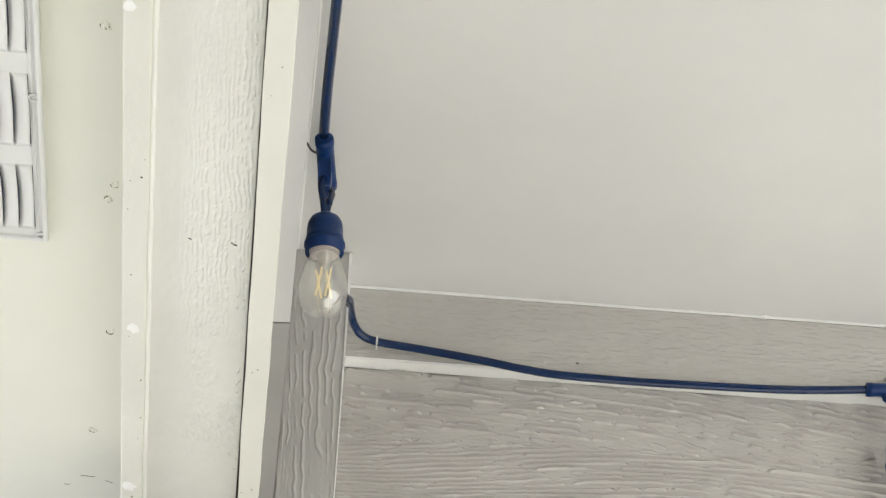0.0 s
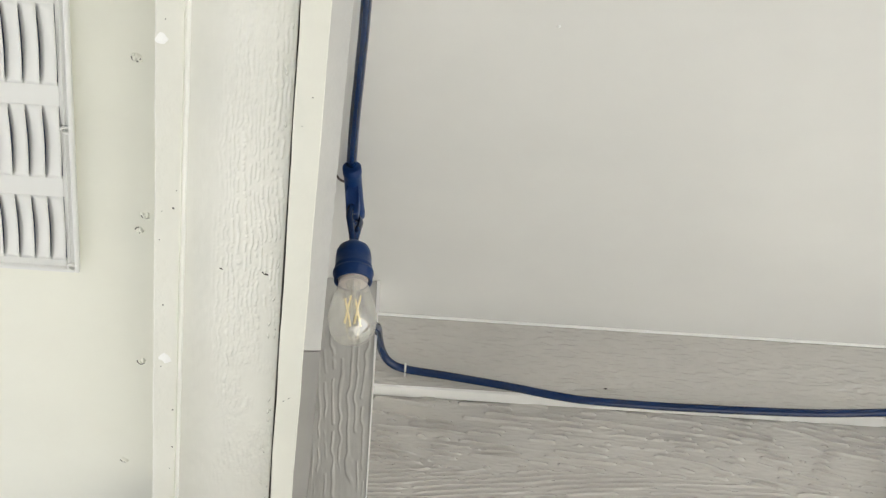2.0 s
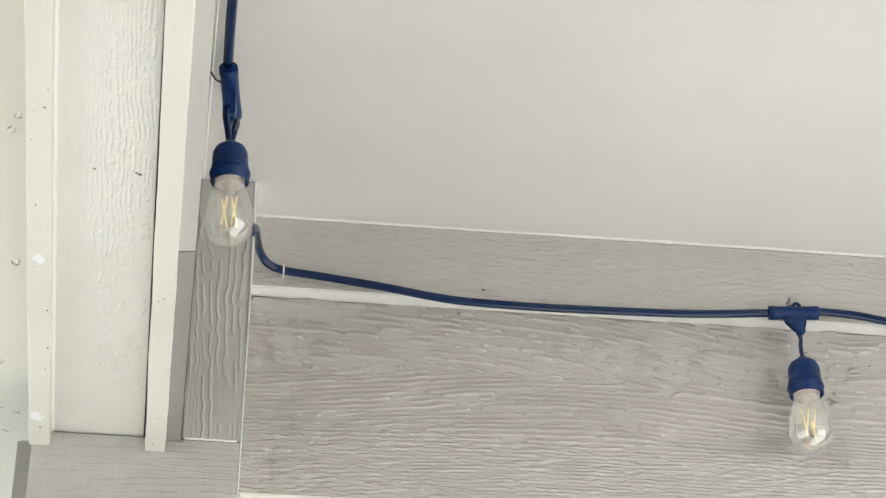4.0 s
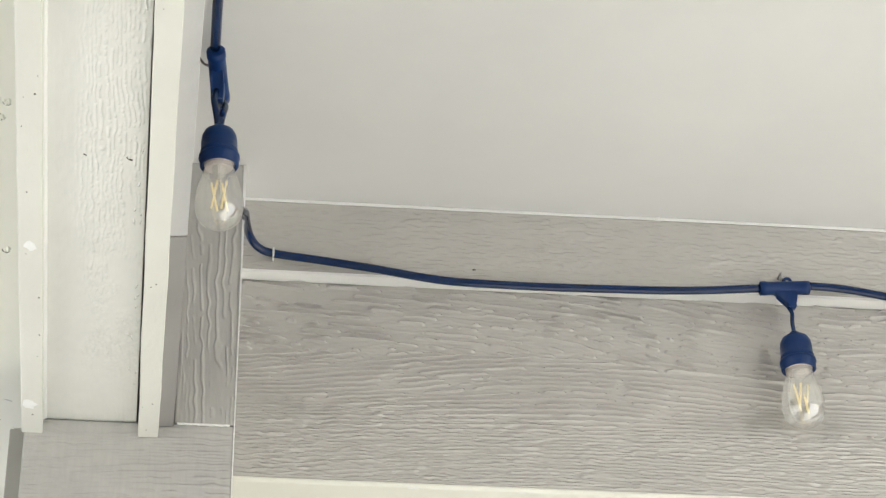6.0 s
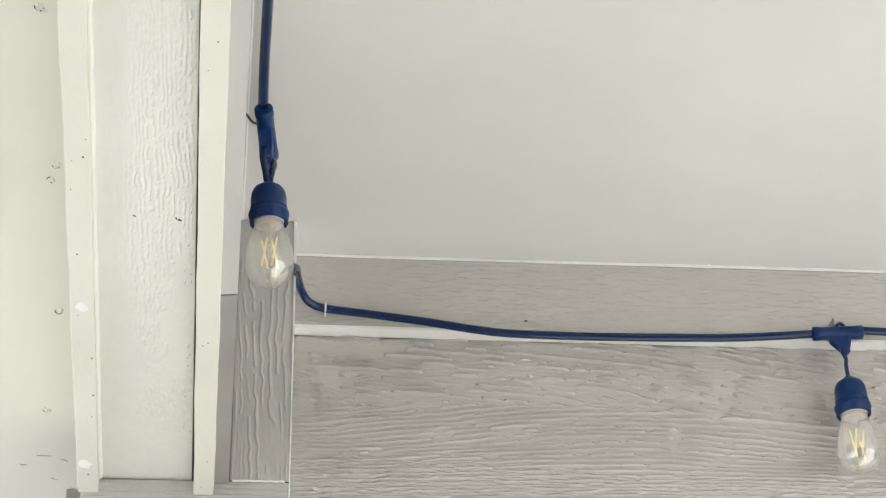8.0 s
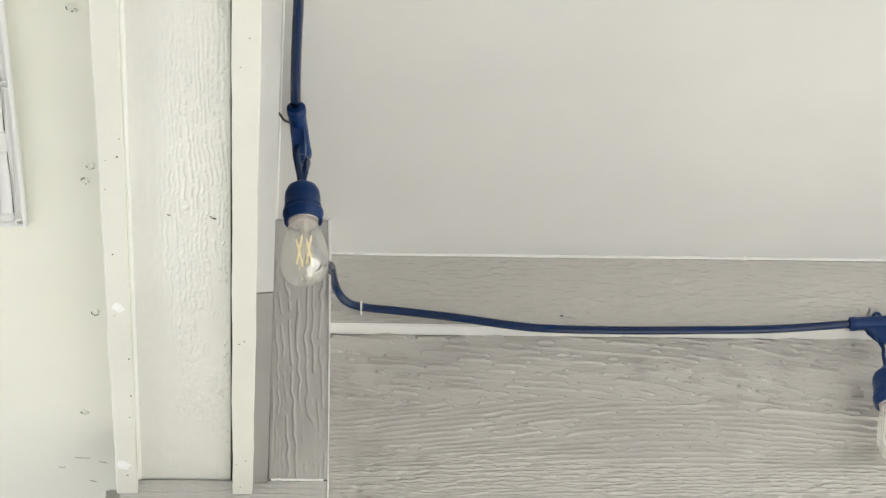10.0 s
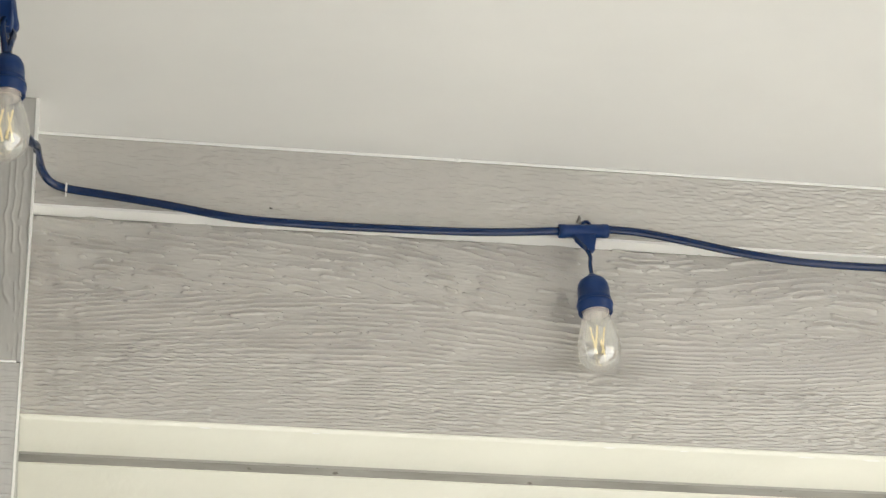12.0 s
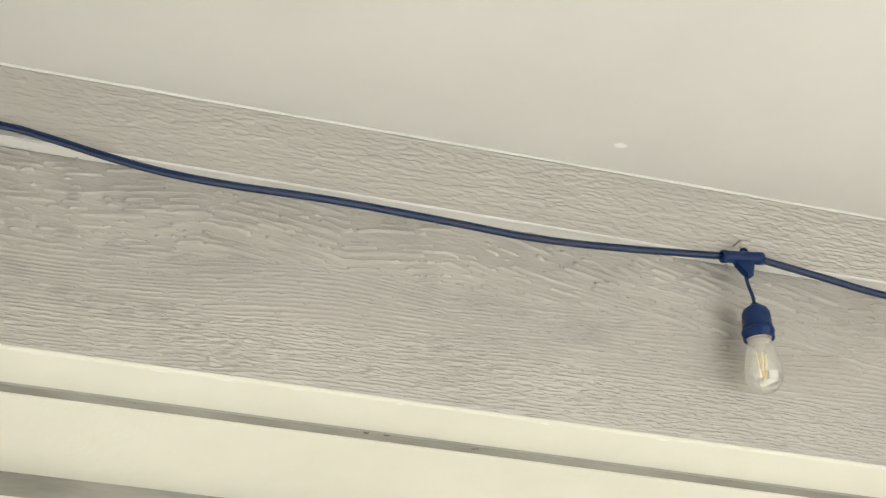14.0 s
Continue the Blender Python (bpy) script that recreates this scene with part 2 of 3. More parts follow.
def cedar(u, v, seed, pitch=0.0080, wander=7.0, dash=1.2, rough=0.22, ragged=0.75):
    """Height of embossed cedar grain, 0 to 1: u along the board, v across it."""
    big = soft_noise(u, v, 0.42, 0.085, seed) * 0.7 + soft_noise(u, v, 0.17, 0.05, seed + 1) * 0.3
    kink = soft_noise(u, v, 0.070, 0.011, seed + 2) + 0.45 * soft_noise(u, v, 0.012, 0.007, seed + 3)
    phase = v / pitch + wander * big + ragged * kink
    s = phase - np.floor(phase)
    ridge = step_up(s, 0.0, 0.13) * (1 - step_up(s, 0.15, 0.48))
    cut = line_noise(u, phase, 0.030 * dash, seed + 4) * 0.6 + line_noise(u, phase, 0.009 * dash, seed + 5) * 0.4
    force = 0.45 + 0.55 * step_up(soft_noise(u, v, 0.30, 0.06, seed + 6), 0.25, 0.5)
    close = phase * 1.9 + 0.6 * soft_noise(u, v, 0.05, 0.008, seed + 9)
    t = close - np.floor(close)
    fine = step_up(t, 0.0, 0.22) * (1 - step_up(t, 0.26, 0.8)) * step_up(line_noise(u, close, 0.022 * dash, seed + 10), 0.2, 0.6)
    pores = soft_noise(u, v, 0.010, 0.0022, seed + 7) * 0.6 + soft_noise(u, v, 0.004, 0.0016, seed + 8) * 0.4
    return ridge * step_up(cut, 0.36, 0.46) * force + 0.5 * fine * (1.1 - force) + rough * (1.9 - 1.4 * force) * pores


def sawn(u, v, seed, wide=0.0018):
    """Rough-sawn face, 0 to 1: short raised dashes along u, in patches that share a chatter of the saw."""
    lift = v + 0.006 * soft_noise(u, v, 0.35, 0.08, seed)
    short = soft_noise(u, lift, 0.0075, wide, seed + 2)
    tall = soft_noise(u, lift, 0.021, wide * 0.9, seed + 3)
    chatter = 0.6 + 0.8 * soft_noise(u, v, 0.009, 0.09, seed + 4)
    patch = 0.68 + 0.32 * step_up(soft_noise(u, v, 0.11, 0.035, seed + 5), 0.25, 0.62)
    dashes = step_up(0.58 * short + 0.42 * tall, 0.38, 0.66)
    return patch * chatter * dashes * 0.62 + 0.14 * soft_noise(u, v, 0.004, 0.0020, seed + 6)


def cathedral(u, v, seed):
    """Embossed cathedral grain, 0 to 1: nested arrow tips along an axis, broken bold strokes above it, close lines below, a sawn foot."""
    axis = 0.146 + 0.020 * (soft_noise(u, v * 0, 0.34, 1.0, seed) - 0.5) - 0.014 * u
    # the rings climb slowly along the board and fall back quickly
    tips = np.interp(u, (0.0, 0.50, 0.66, 0.86, 1.02, 1.14, 1.62, 1.81), (2.0, 9.0, 10.0, 8.0, 11.0, 8.0, 19.5, 16.5))
    drift = soft_noise(u, v, 0.32, 0.06, seed + 1) - 0.5
    ripple = soft_noise(u, v, 0.10, 0.014, seed + 2) - 0.5
    kink = soft_noise(u, v, 0.013, 0.007, seed + 3) - 0.5
    d = v - axis
    bend = np.sqrt(d * d + 0.001 ** 2) - 0.001
    above = tips + 150.0 * bend
    below = 9.0 * u + (tips - 9.0 * u) * np.exp(-bend / 0.030) + 230.0 * bend
    side = step_up(d, -0.001, 0.001)
    phase = side * above + (1 - side) * below + 2.2 * drift + 0.8 * ripple + 0.25 * kink
    s = phase - np.floor(phase)
    # a welt: a steep lower flank and a slower upper one
    t = np.where(side > 0.5, s, 1 - s)
    welt = step_up(t, 0.0, 0.18) * (1 - step_up(t, 0.24, 0.42))
    whole = line_noise(u, phase, 0.026, seed + 4) * 0.6 + line_noise(u, phase, 0.009, seed + 5) * 0.4
    broken = step_up(whole, 0.45, 0.53)
    bold = side * broken * (0.80 + 0.20 * step_up(soft_noise(u, v, 0.12, 0.03, seed + 6), 0.30, 0.5))
    near = (1 - side) * (0.36 + 0.64 * step_up(d, -0.090, -0.05)) * step_up(whole, 0.26, 0.36) * (0.50 + 0.45 * soft_noise(u, v, 0.10, 0.02, seed + 10))
    # flat plateaus step up by a hair between the strokes
    plate = 0.09 * side * np.round(3 * line_noise(u + 0.004 * kink, phase, 0.045, seed + 7)) / 3
    foot = step_up(-d + 0.03 * (soft_noise(u, v, 0.2, 0.05, seed + 8) - 0.5), 0.050, 0.085)
    return welt * (bold + near) + plate + sawn(u, v, seed + 20) * (0.10 + 0.55 * foot) + 0.06 * soft_noise(u, v, 0.005, 0.0024, seed + 9)


def embossed(name, place, nu, nv, height, back):
    """A board: an embossed front, nu by nv points, with edges that run back. place(u, v, h): arrays of x, y, z for 0 to 1 in u and v."""
    u, v = np.meshgrid(np.linspace(0, 1, nu), np.linspace(0, 1, nv), indexing="ij")
    edge = np.minimum(np.minimum(u * (nu - 1), (1 - u) * (nu - 1)), np.minimum(v * (nv - 1), (1 - v) * (nv - 1)))
    h = height * step_up(edge, 0.0, 2.5)
    front = np.stack(place(u, v, h), -1).reshape(-1, 3)
    rim = np.concatenate([np.arange(nu) * nv, (nu - 1) * nv + np.arange(1, nv), np.arange(nu - 2, -1, -1) * nv + nv - 1, np.arange(nv - 2, 0, -1)])
    behind = np.stack(place(u, v, h * 0 - back), -1).reshape(-1, 3)[rim]
    idx = np.arange(nu * nv).reshape(nu, nv)
    quads = np.stack([idx[:-1, :-1], idx[1:, :-1], idx[1:, 1:], idx[:-1, 1:]], -1).reshape(-1, 4)
    n = len(rim)
    k = np.arange(n)
    skirt = np.stack([rim[k], nu * nv + k, nu * nv + (k + 1) % n, rim[(k + 1) % n]], -1)
    faces = np.concatenate([quads, skirt])
    me = bpy.data.meshes.new(name)
    verts = np.concatenate([front, behind])
    me.vertices.add(len(verts)), me.loops.add(faces.size), me.polygons.add(len(faces))
    me.vertices.foreach_set("co", verts.astype(np.float32).ravel())
    me.loops.foreach_set("vertex_index", faces.astype(np.int32).ravel())
    me.polygons.foreach_set("loop_start", (np.arange(len(faces)) * 4).astype(np.int32))
    smooth = np.ones(len(faces), bool)
    smooth[len(quads):] = False
    me.update(calc_edges=True)
    me.validate()
    me.polygons.foreach_set("use_smooth", smooth)
    return me


def wall_board(name, x0, x1, y, z0, z1, mat, deep, seed, grain, step=(0.0014, 0.00066), **kind):
    """An embossed board on the wall, its grain along x and its face towards -y."""
    nu, nv = int((x1 - x0) / step[0]), int((z1 - z0) / step[1])
    u, v = np.meshgrid(np.linspace(0, x1 - x0, nu), np.linspace(0, z1 - z0, nv), indexing="ij")
    h = deep * grain(u, v, seed, **kind)
    me = embossed(name, lambda a, b, q: (x0 + (x1 - x0) * a, y + deep * 0.4 - q, Z0 + z0 + (z1 - z0) * b), nu, nv, h, 0.018)
    me.materials.append(mat)
    return me


def structure(name, bm, mat, label, category):
    return tagged(mesh_ob(name, bm, mat), label, category, kind="structure")


# ---- the shell: patio, house wall, roof, and unseen walls added to steer the light ----
X_END, Y_END = 2.4, -3.3
g = bmesh.new()
bmesh.ops.create_grid(g, x_segments=40, y_segments=40, size=400)
structure("ground", g, concrete, "light grey concrete patio running out to the open", "ground")
structure("wall_north", box(-0.17, X_END, 0.02, 0.05, 0.02, 0.6), render_paint, "plain painted house wall behind the boards", "wall")
structure("wall_north_return", box(-0.17, 0.0, 0.0, 0.35, -Z0, 0.0), render_paint, "plain painted house wall beside the door", "wall")
# unseen wall, added to hold back light from behind and leave the front right open
structure("light_block_south", box(-1.2, 1.6, Y_END - 0.2, Y_END, -Z0, 0.34), shade_paint, "plain brown painted wall, unseen, added to block light from behind", "wall")
# unseen wall, added to narrow the right opening; tan for a warm bounce
structure("light_block_east", box(X_END, X_END + 0.15, -0.6, 0.05, -Z0, 0.34), tan_paint, "plain tan painted wall, unseen, added to narrow and warm the light from the right", "wall")
# two unseen pale walls, added so that sunlight bounces onto the soffit
structure("bounce_wall_west", box(-3.2, -3.0, -7.0, 3.0, -Z0, 0.0), render_paint, "plain pale grey painted wall, unseen, added to bounce light from the left", "wall")
structure("bounce_wall_yard", box(-3.0, -0.3, 2.2, 2.4, -Z0, 0.0), render_paint, "plain pale grey painted wall, unseen, added to bounce light onto the soffit", "wall")
structure("ceiling", box(-0.058, X_END, Y_END, 0.02, 0.308, 0.33), ceiling_paint, "smooth white painted porch ceiling board", "ceiling")
structure("roof", box(-0.80, X_END + 0.1, Y_END - 0.1, 0.7, 0.345, 0.42), roof_felt, "grey shingle roof above the porch", "roof")
frieze = new("frieze_board", wall_board("frieze_board", -0.03, 1.78, -0.0193, 0.2245, 0.306, frieze_paint, 0.0017, 40, sawn, wide=0.0025))
tagged(frieze, "taupe embossed narrow frieze board under the ceiling", "trim", kind="structure")
structure("frieze_underside", box(-0.03, X_END, -0.0193, -0.0005, 0.2215, 0.2244), caulk_paint, "white painted lower edge of the frieze board", "trim")
header = new("header_board", wall_board("header_board", -0.03, 1.78, 0.0, 0.002, 0.2244, board_paint, 0.0044, 11, cathedral))
tagged(header, "taupe fibre-cement header board embossed with wood grain", "trim", kind="structure")
structure("header_board_far", box(1.78, X_END, 0.0, 0.02, 0.002, 0.2244, 0.001), board_paint, "taupe fibre-cement header board further along", "trim")
structure("frieze_board_far", box(1.78, X_END, -0.0193, -0.0005, 0.2245, 0.306, 0.001), frieze_paint, "taupe frieze board further along", "trim")

# door head under the header, stepping down inwards
head = thing("door_frame", (1.5, 0.15, Z0), "cream painted stepped door frame head under the taupe header", "door frame", kind="structure")
inv = Matrix.Translation((-1.5, -0.15, -Z0))


def head_part(name, bm, mat, label=""):
    bm.transform(inv)
    return part(name, bm, mat, head, label)


head_part("head_soffit", box(0.0, X_END, 0.0, 0.094, -0.001, 0.0015, 0.0006), cream)
head_part("front_lip", tube([(0.001 + 0.02 * i, 0.0035 + 0.0005 * noise.noise(Vector((0.6 * i, 0, 0))), Z0 - 0.0002 + 0.0004 * noise.noise(Vector((0.5 * i, 3, 0)))) for i in range(110)], 0.0030, 10), cream, "rounded pale lip along the front edge")
head_part("back_caulk", tube([(0.001 + 0.02 * i, 0.0895, Z0 - 0.0014 + 0.0005 * noise.noise(Vector((0.7 * i, 5, 0)))) for i in range(110)], 0.0016, 8), plain_taupe)
head_part("step_face", box(0.0, X_END, 0.0900, 0.094, -0.0106, -0.001), grimy_shaded_taupe, "grimy taupe step of the frame with shade in its colour")
head_part("inner_soffit", box(0.0, X_END, 0.0902, 0.311, -0.0130, -0.0108, 0.0006), cream)
head_part("inner_step_face", box(0.0, X_END, 0.3072, 0.311, -0.0410, -0.0130), grimy_shaded_taupe, "grimy taupe step of the frame with shade in its colour")
head_part("door_panel", box(0.0, X_END, 0.3074, 0.36, -Z0 + 0.01, -0.0412), cream, "cream flush panel below the head")

# ---- corner post ----
post = thing("corner_post", (-0.1, -0.05, 0), "taupe boarded corner post carrying the porch beam", "post", kind="structure")


def post_part(name, bm, mat, label=""):
    bm.transform(Matrix.Translation((0.1, 0.05, 0)))
    return part(name, bm, mat, post, label)


def tapered_bead():
    """A pale bead on the upright's edge, wide at the top and thin below."""
    bm = bmesh.new()
    rows = [[bm.verts.new((x, y, Z0 + z)) for x, y in ((-w - 0.0004, -0.0868), (-0.0004, -0.0868), (-0.0004, -0.0005), (-w - 0.0004, -0.0005))] for z, w in ((-0.24, 0.0010), (0.0165, 0.0012), (0.19, 0.0017), (0.25, 0.0026), (0.3075, 0.0034))]
    for a, b in zip(rows, rows[1:]):
        for k in range(4):
            bm.faces.new((a[k], a[(k + 1) % 4], b[(k + 1) % 4], b[k]))
    bm.faces.new(rows[0]), bm.faces.new(rows[-1])
    return bm


def post_mesh(name, me, label):
    ob = new(name, me)
    ob.parent = post
    ob.location = (0.1, 0.05, 0)
    return tagged(ob, label)


post_mesh("face_board", wall_board("face_board", -0.2, -0.0015, -0.086, -0.24, 0.0151, upright_paint, 0.0014, 70, cedar, pitch=0.0072, wander=3.5, dash=1.1, ragged=0.9, rough=0.3), "taupe horizontally grained face board")
post_part("lower_board", box(-0.2, 0.0, -0.086, -0.06, -Z0, -0.243, 0.0012), upright_paint)
post_part("core", box(-0.195, -0.003, -0.06, 0.0, -Z0, 0.012), plain_taupe)
post_part("corner_board", box(-0.217, -0.2, -0.05, 0.02, -Z0, 0.02, 0.001), plain_taupe)
post_part("upright_core", box(-0.0585, -0.0012, -0.070, 0.0, 0.0165, 0.3075), plain_taupe)
ux, uz = np.meshgrid(np.linspace(0, 0.0573, 84), np.linspace(0, 0.291, 260), indexing="ij")
uh = 0.0008 * cedar(uz, ux, 90, pitch=0.0075, wander=5.0, dash=1.1, ragged=0.9)
upright = embossed("upright_board", lambda a, b, q: (-0.0585 + 0.0573 * a, -0.0855 - q, Z0 + 0.0165 + 0.291 * b), 84, 260, uh, 0.014)
upright.materials.append(upright_paint)
post_mesh("upright_board", upright, "taupe vertically grained upright board")
post_part("joint", tube([(-0.0598 + 0.0003 * math.sin(90 * z), -0.0862, Z0 + z) for z in (0.0165 + 0.0146 * i for i in range(20))], 0.0011, 6), dirt, "dark open joint beside the upright")
post_part("foot_caulk", tube([(-0.0560 + 0.0036 * i, -0.0866 + 0.0005 * math.sin(2.3 * i), Z0 + 0.0158) for i in range(15)], 0.0011, 8), caulk_paint, "pale caulk along the foot of the upright")
post_part("edge_bead", tapered_bead(), caulk_paint, "thin pale bead along the upright")

# ---- side beam over the camera ----
beam = thing("porch_beam", (-0.13, -1.6, Z0), "cream painted porch beam with grained underside and edge strips", "beam", kind="structure")


def beam_x(y):
    return -0.0728 - 0.0271 * (y + 0.1)


def left_x(y):
    return -0.2018 - 0.0426 * (y + 0.1)


def beam_part(name, bm, mat, label=""):
    bm.transform(Matrix.Translation((0.13, 1.6, -Z0)))
    return part(name, bm, mat, beam, label)


YA, YB = -0.0865, -3.2
STRIP = 0.0002   # underside of the edge strips
py, pv = np.meshgrid(np.linspace(0, 1.5, 900), np.linspace(0, 0.1, 110), indexing="ij")
worn = step_up(soft_noise(py, pv, 0.16, 0.03, 131) + 0.5 * (soft_noise(py, pv, 0.03, 0.012, 132) - 0.5), 0.18, 0.48) * step_up(pv, 0.030, 0.060) * (0.15 + 0.85 * step_up(py, 0.10, 0.2))
ph = 0.00105 * worn * cedar(py, pv, 121, pitch=0.0044, wander=5.0, dash=0.36, ragged=1.3, rough=0.5) + 0.0005 * soft_noise(py, pv, 0.012, 0.006, 133) * (0.3 + 0.7 * (1 - step_up(pv, 0.0, 0.016)))


def panel_place(a, b, q):
    y = -0.06 - 1.5 * a
    lo, hi = -0.2018 - 0.0426 * (y + 0.1) + 0.012, -0.0728 - 0.0271 * (y + 0.1) - 0.0215
    return lo + (hi - lo) * b, y, Z0 + 0.0165 - q


panel = embossed("underside_panel", panel_place, 900, 110, ph, 0.015)
panel.materials.append(panel_paint)
panel_ob = new("underside_panel", panel)
panel_ob.parent = beam
panel_ob.location = (0.13, 1.6, -Z0)
tagged(panel_ob, "cream grained underside panel")
beam_part("panel_back", prism([(left_x(-0.04) + 0.01, -0.04), (beam_x(-0.04) - 0.015, -0.04), (beam_x(YB) - 0.015, YB), (left_x(YB) + 0.01, YB)], 0.0215, 0.05), dirt, "dark joint behind the panel")
def worn_strip(left, right, z0, z1, seed):
    """A thickly painted strip along the beam with soft, slightly uneven arrises."""
    bm = bmesh.new()
    n, rows = 240, []
    for i in range(n + 1):
        y = YA + (YB - YA) * (i / n) ** 1.6
        wob = [0.0007 * noise.noise(Vector((9.0 * y * f, seed + k, 0.3))) + 0.0003 * noise.noise(Vector((60.0 * y, seed + k, 1.7))) for k, f in enumerate((1.0, 1.3, 0.8, 1.1))]
        l, r, z = left(y) + wob[0], right(y) + wob[1], z0 + 0.5 * wob[2]
        c = 0.0010 + 0.3 * abs(wob[3])
        rows.append([bm.verts.new((x, y, Z0 + h)) for x, h in ((l, z1), (l, z + c), (l + 0.3 * c, z + 0.3 * c), (l + c, z), (r - c, z), (r - 0.3 * c, z + 0.3 * c), (r, z + c), (r, z1))])
    for p, q in zip(rows, rows[1:]):
        for k in range(8):
            bm.faces.new((p[k], p[(k + 1) % 8], q[(k + 1) % 8], q[k]))
    bm.faces.new(rows[0]), bm.faces.new(rows[-1])
    return bm


beam_part("right_strip", worn_strip(lambda y: beam_x(y) - 0.0195 + 0.0009 * (y + 0.1), beam_x, STRIP, 0.022, 3), strip_paint)
beam_part("left_strip", worn_strip(left_x, lambda y: left_x(y) + 0.0195, STRIP, 0.09, 8), strip_paint)
beam_part("strip_caulk", tube([(left_x(y) + 0.0205 + 0.0006 * noise.noise(Vector((30 * y, 0, 0))), y, Z0 + 0.0150) for y in (-0.09 - 0.02 * i for i in range(80))], 0.0024, 8), caulk_paint, "pale caulk bead beside the strip")


def side_profile(y0, y1, section):
    """The beam's sloping side between two stations."""
    bm = bmesh.new()
    rows = []
    for y in (y0, y1):
        x = beam_x(y)
        rows.append([bm.verts.new((x + dx, y, Z0 + z)) for dx, z in section])
    n = len(section)
    for i in range(n):
        bm.faces.new((rows[0][i], rows[0][(i + 1) % n], rows[1][(i + 1) % n], rows[1][i]))
    bm.faces.new(rows[0]), bm.faces.new(rows[1])
    return bm


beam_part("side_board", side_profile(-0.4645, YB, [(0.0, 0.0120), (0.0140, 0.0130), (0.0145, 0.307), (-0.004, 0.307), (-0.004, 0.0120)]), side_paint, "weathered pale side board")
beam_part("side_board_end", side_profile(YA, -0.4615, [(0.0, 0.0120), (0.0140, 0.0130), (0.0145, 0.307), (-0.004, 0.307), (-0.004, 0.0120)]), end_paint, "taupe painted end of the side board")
beam_part("side_caulk", tube([(beam_x(y) + 0.0158, y, Z0 + 0.3065) for y in (-0.09, -1.2, -2.2, YB)], 0.002, 6), caulk_paint)

# ---- eave soffit outside the beam, with its vent ----
soffit = structure("soffit", prism([(-0.7, YB), (left_x(YB) + 0.004, YB), (left_x(-0.1) + 0.004, -0.1), (-0.2, 0.0), (-0.2, 0.6), (-0.7, 0.6)], 0.07, 0.085), soffit_paint, "cream painted eave soffit board with nail marks", "soffit")

# ---- string light ----
# heights from the header's underside; the cable hangs on screw hooks along the frieze
def up(points):
    return [(x, y, Z0 + z) for x, y, z in points]


FRONT = -0.0305
CORD = 0.0043
cable = thing("string_light_cable", (0.56, FRONT, Z0 + 0.224), "navy rubber string light cable with moulded tee connectors", "cable")


def cable_part(name, bm, mat=navy, label="", smooth=True):
    bm.transform(Matrix.Translation((-0.56, -FRONT, -Z0 - 0.224)))
    return part(name, bm, mat, cable, label, smooth)


near_run = [(-0.012, -2.9, 0.285), (-0.016, -1.9, 0.262), (-0.022, -1.2, 0.29), (-0.030, -0.62, 0.284), (-0.0325, -0.50, 0.284), (-0.0350, -0.41, 0.285), (-0.0360, -0.334, 0.2855)]
corner_run = [(-0.0340, -0.283, 0.2710), (-0.0262, -0.235, 0.2380), (-0.0180, -0.175, 0.2290), (-0.0060, -0.125, 0.2350), (-0.0005, -0.100, 0.2445), (0.0020, -0.070, 0.2485), (0.0065, -0.046, 0.2470), (0.0150, -0.034, 0.2420), (0.0314, -0.029, 0.2382),
              (0.0749, FRONT, 0.2325), (0.1329, FRONT, 0.2255), (0.1852, FRONT, 0.2178), (0.2259, FRONT, 0.2143), (0.3017, FRONT, 0.2134), (0.3837, FRONT, 0.2147), (0.4604, FRONT, 0.2172), (0.540, FRONT, 0.2240)]
middle_run = [(0.586, FRONT, 0.2295), (0.6254, FRONT, 0.2278), (0.6677, FRONT, 0.2218), (0.7283, FRONT, 0.2118), (0.7894, FRONT, 0.2052), (0.86, FRONT, 0.2036), (0.9683, FRONT, 0.2055), (1.098, FRONT, 0.2026), (1.1976, FRONT, 0.1998), (1.2998, FRONT, 0.2048), (1.432, FRONT, 0.2166)]
far_run = [(1.478, FRONT, 0.2200), (1.554, FRONT, 0.2105), (1.6345, FRONT, 0.2005), (1.75, FRONT, 0.196), (1.85, FRONT, 0.200), (1.93, FRONT, 0.208)]
for run, thick in ((near_run, 1.14), (corner_run, 1.0), (middle_run, 1.0), (far_run, 1.0)):
    cable_part("cord", tube(smooth_line(up(run)), CORD * thick))


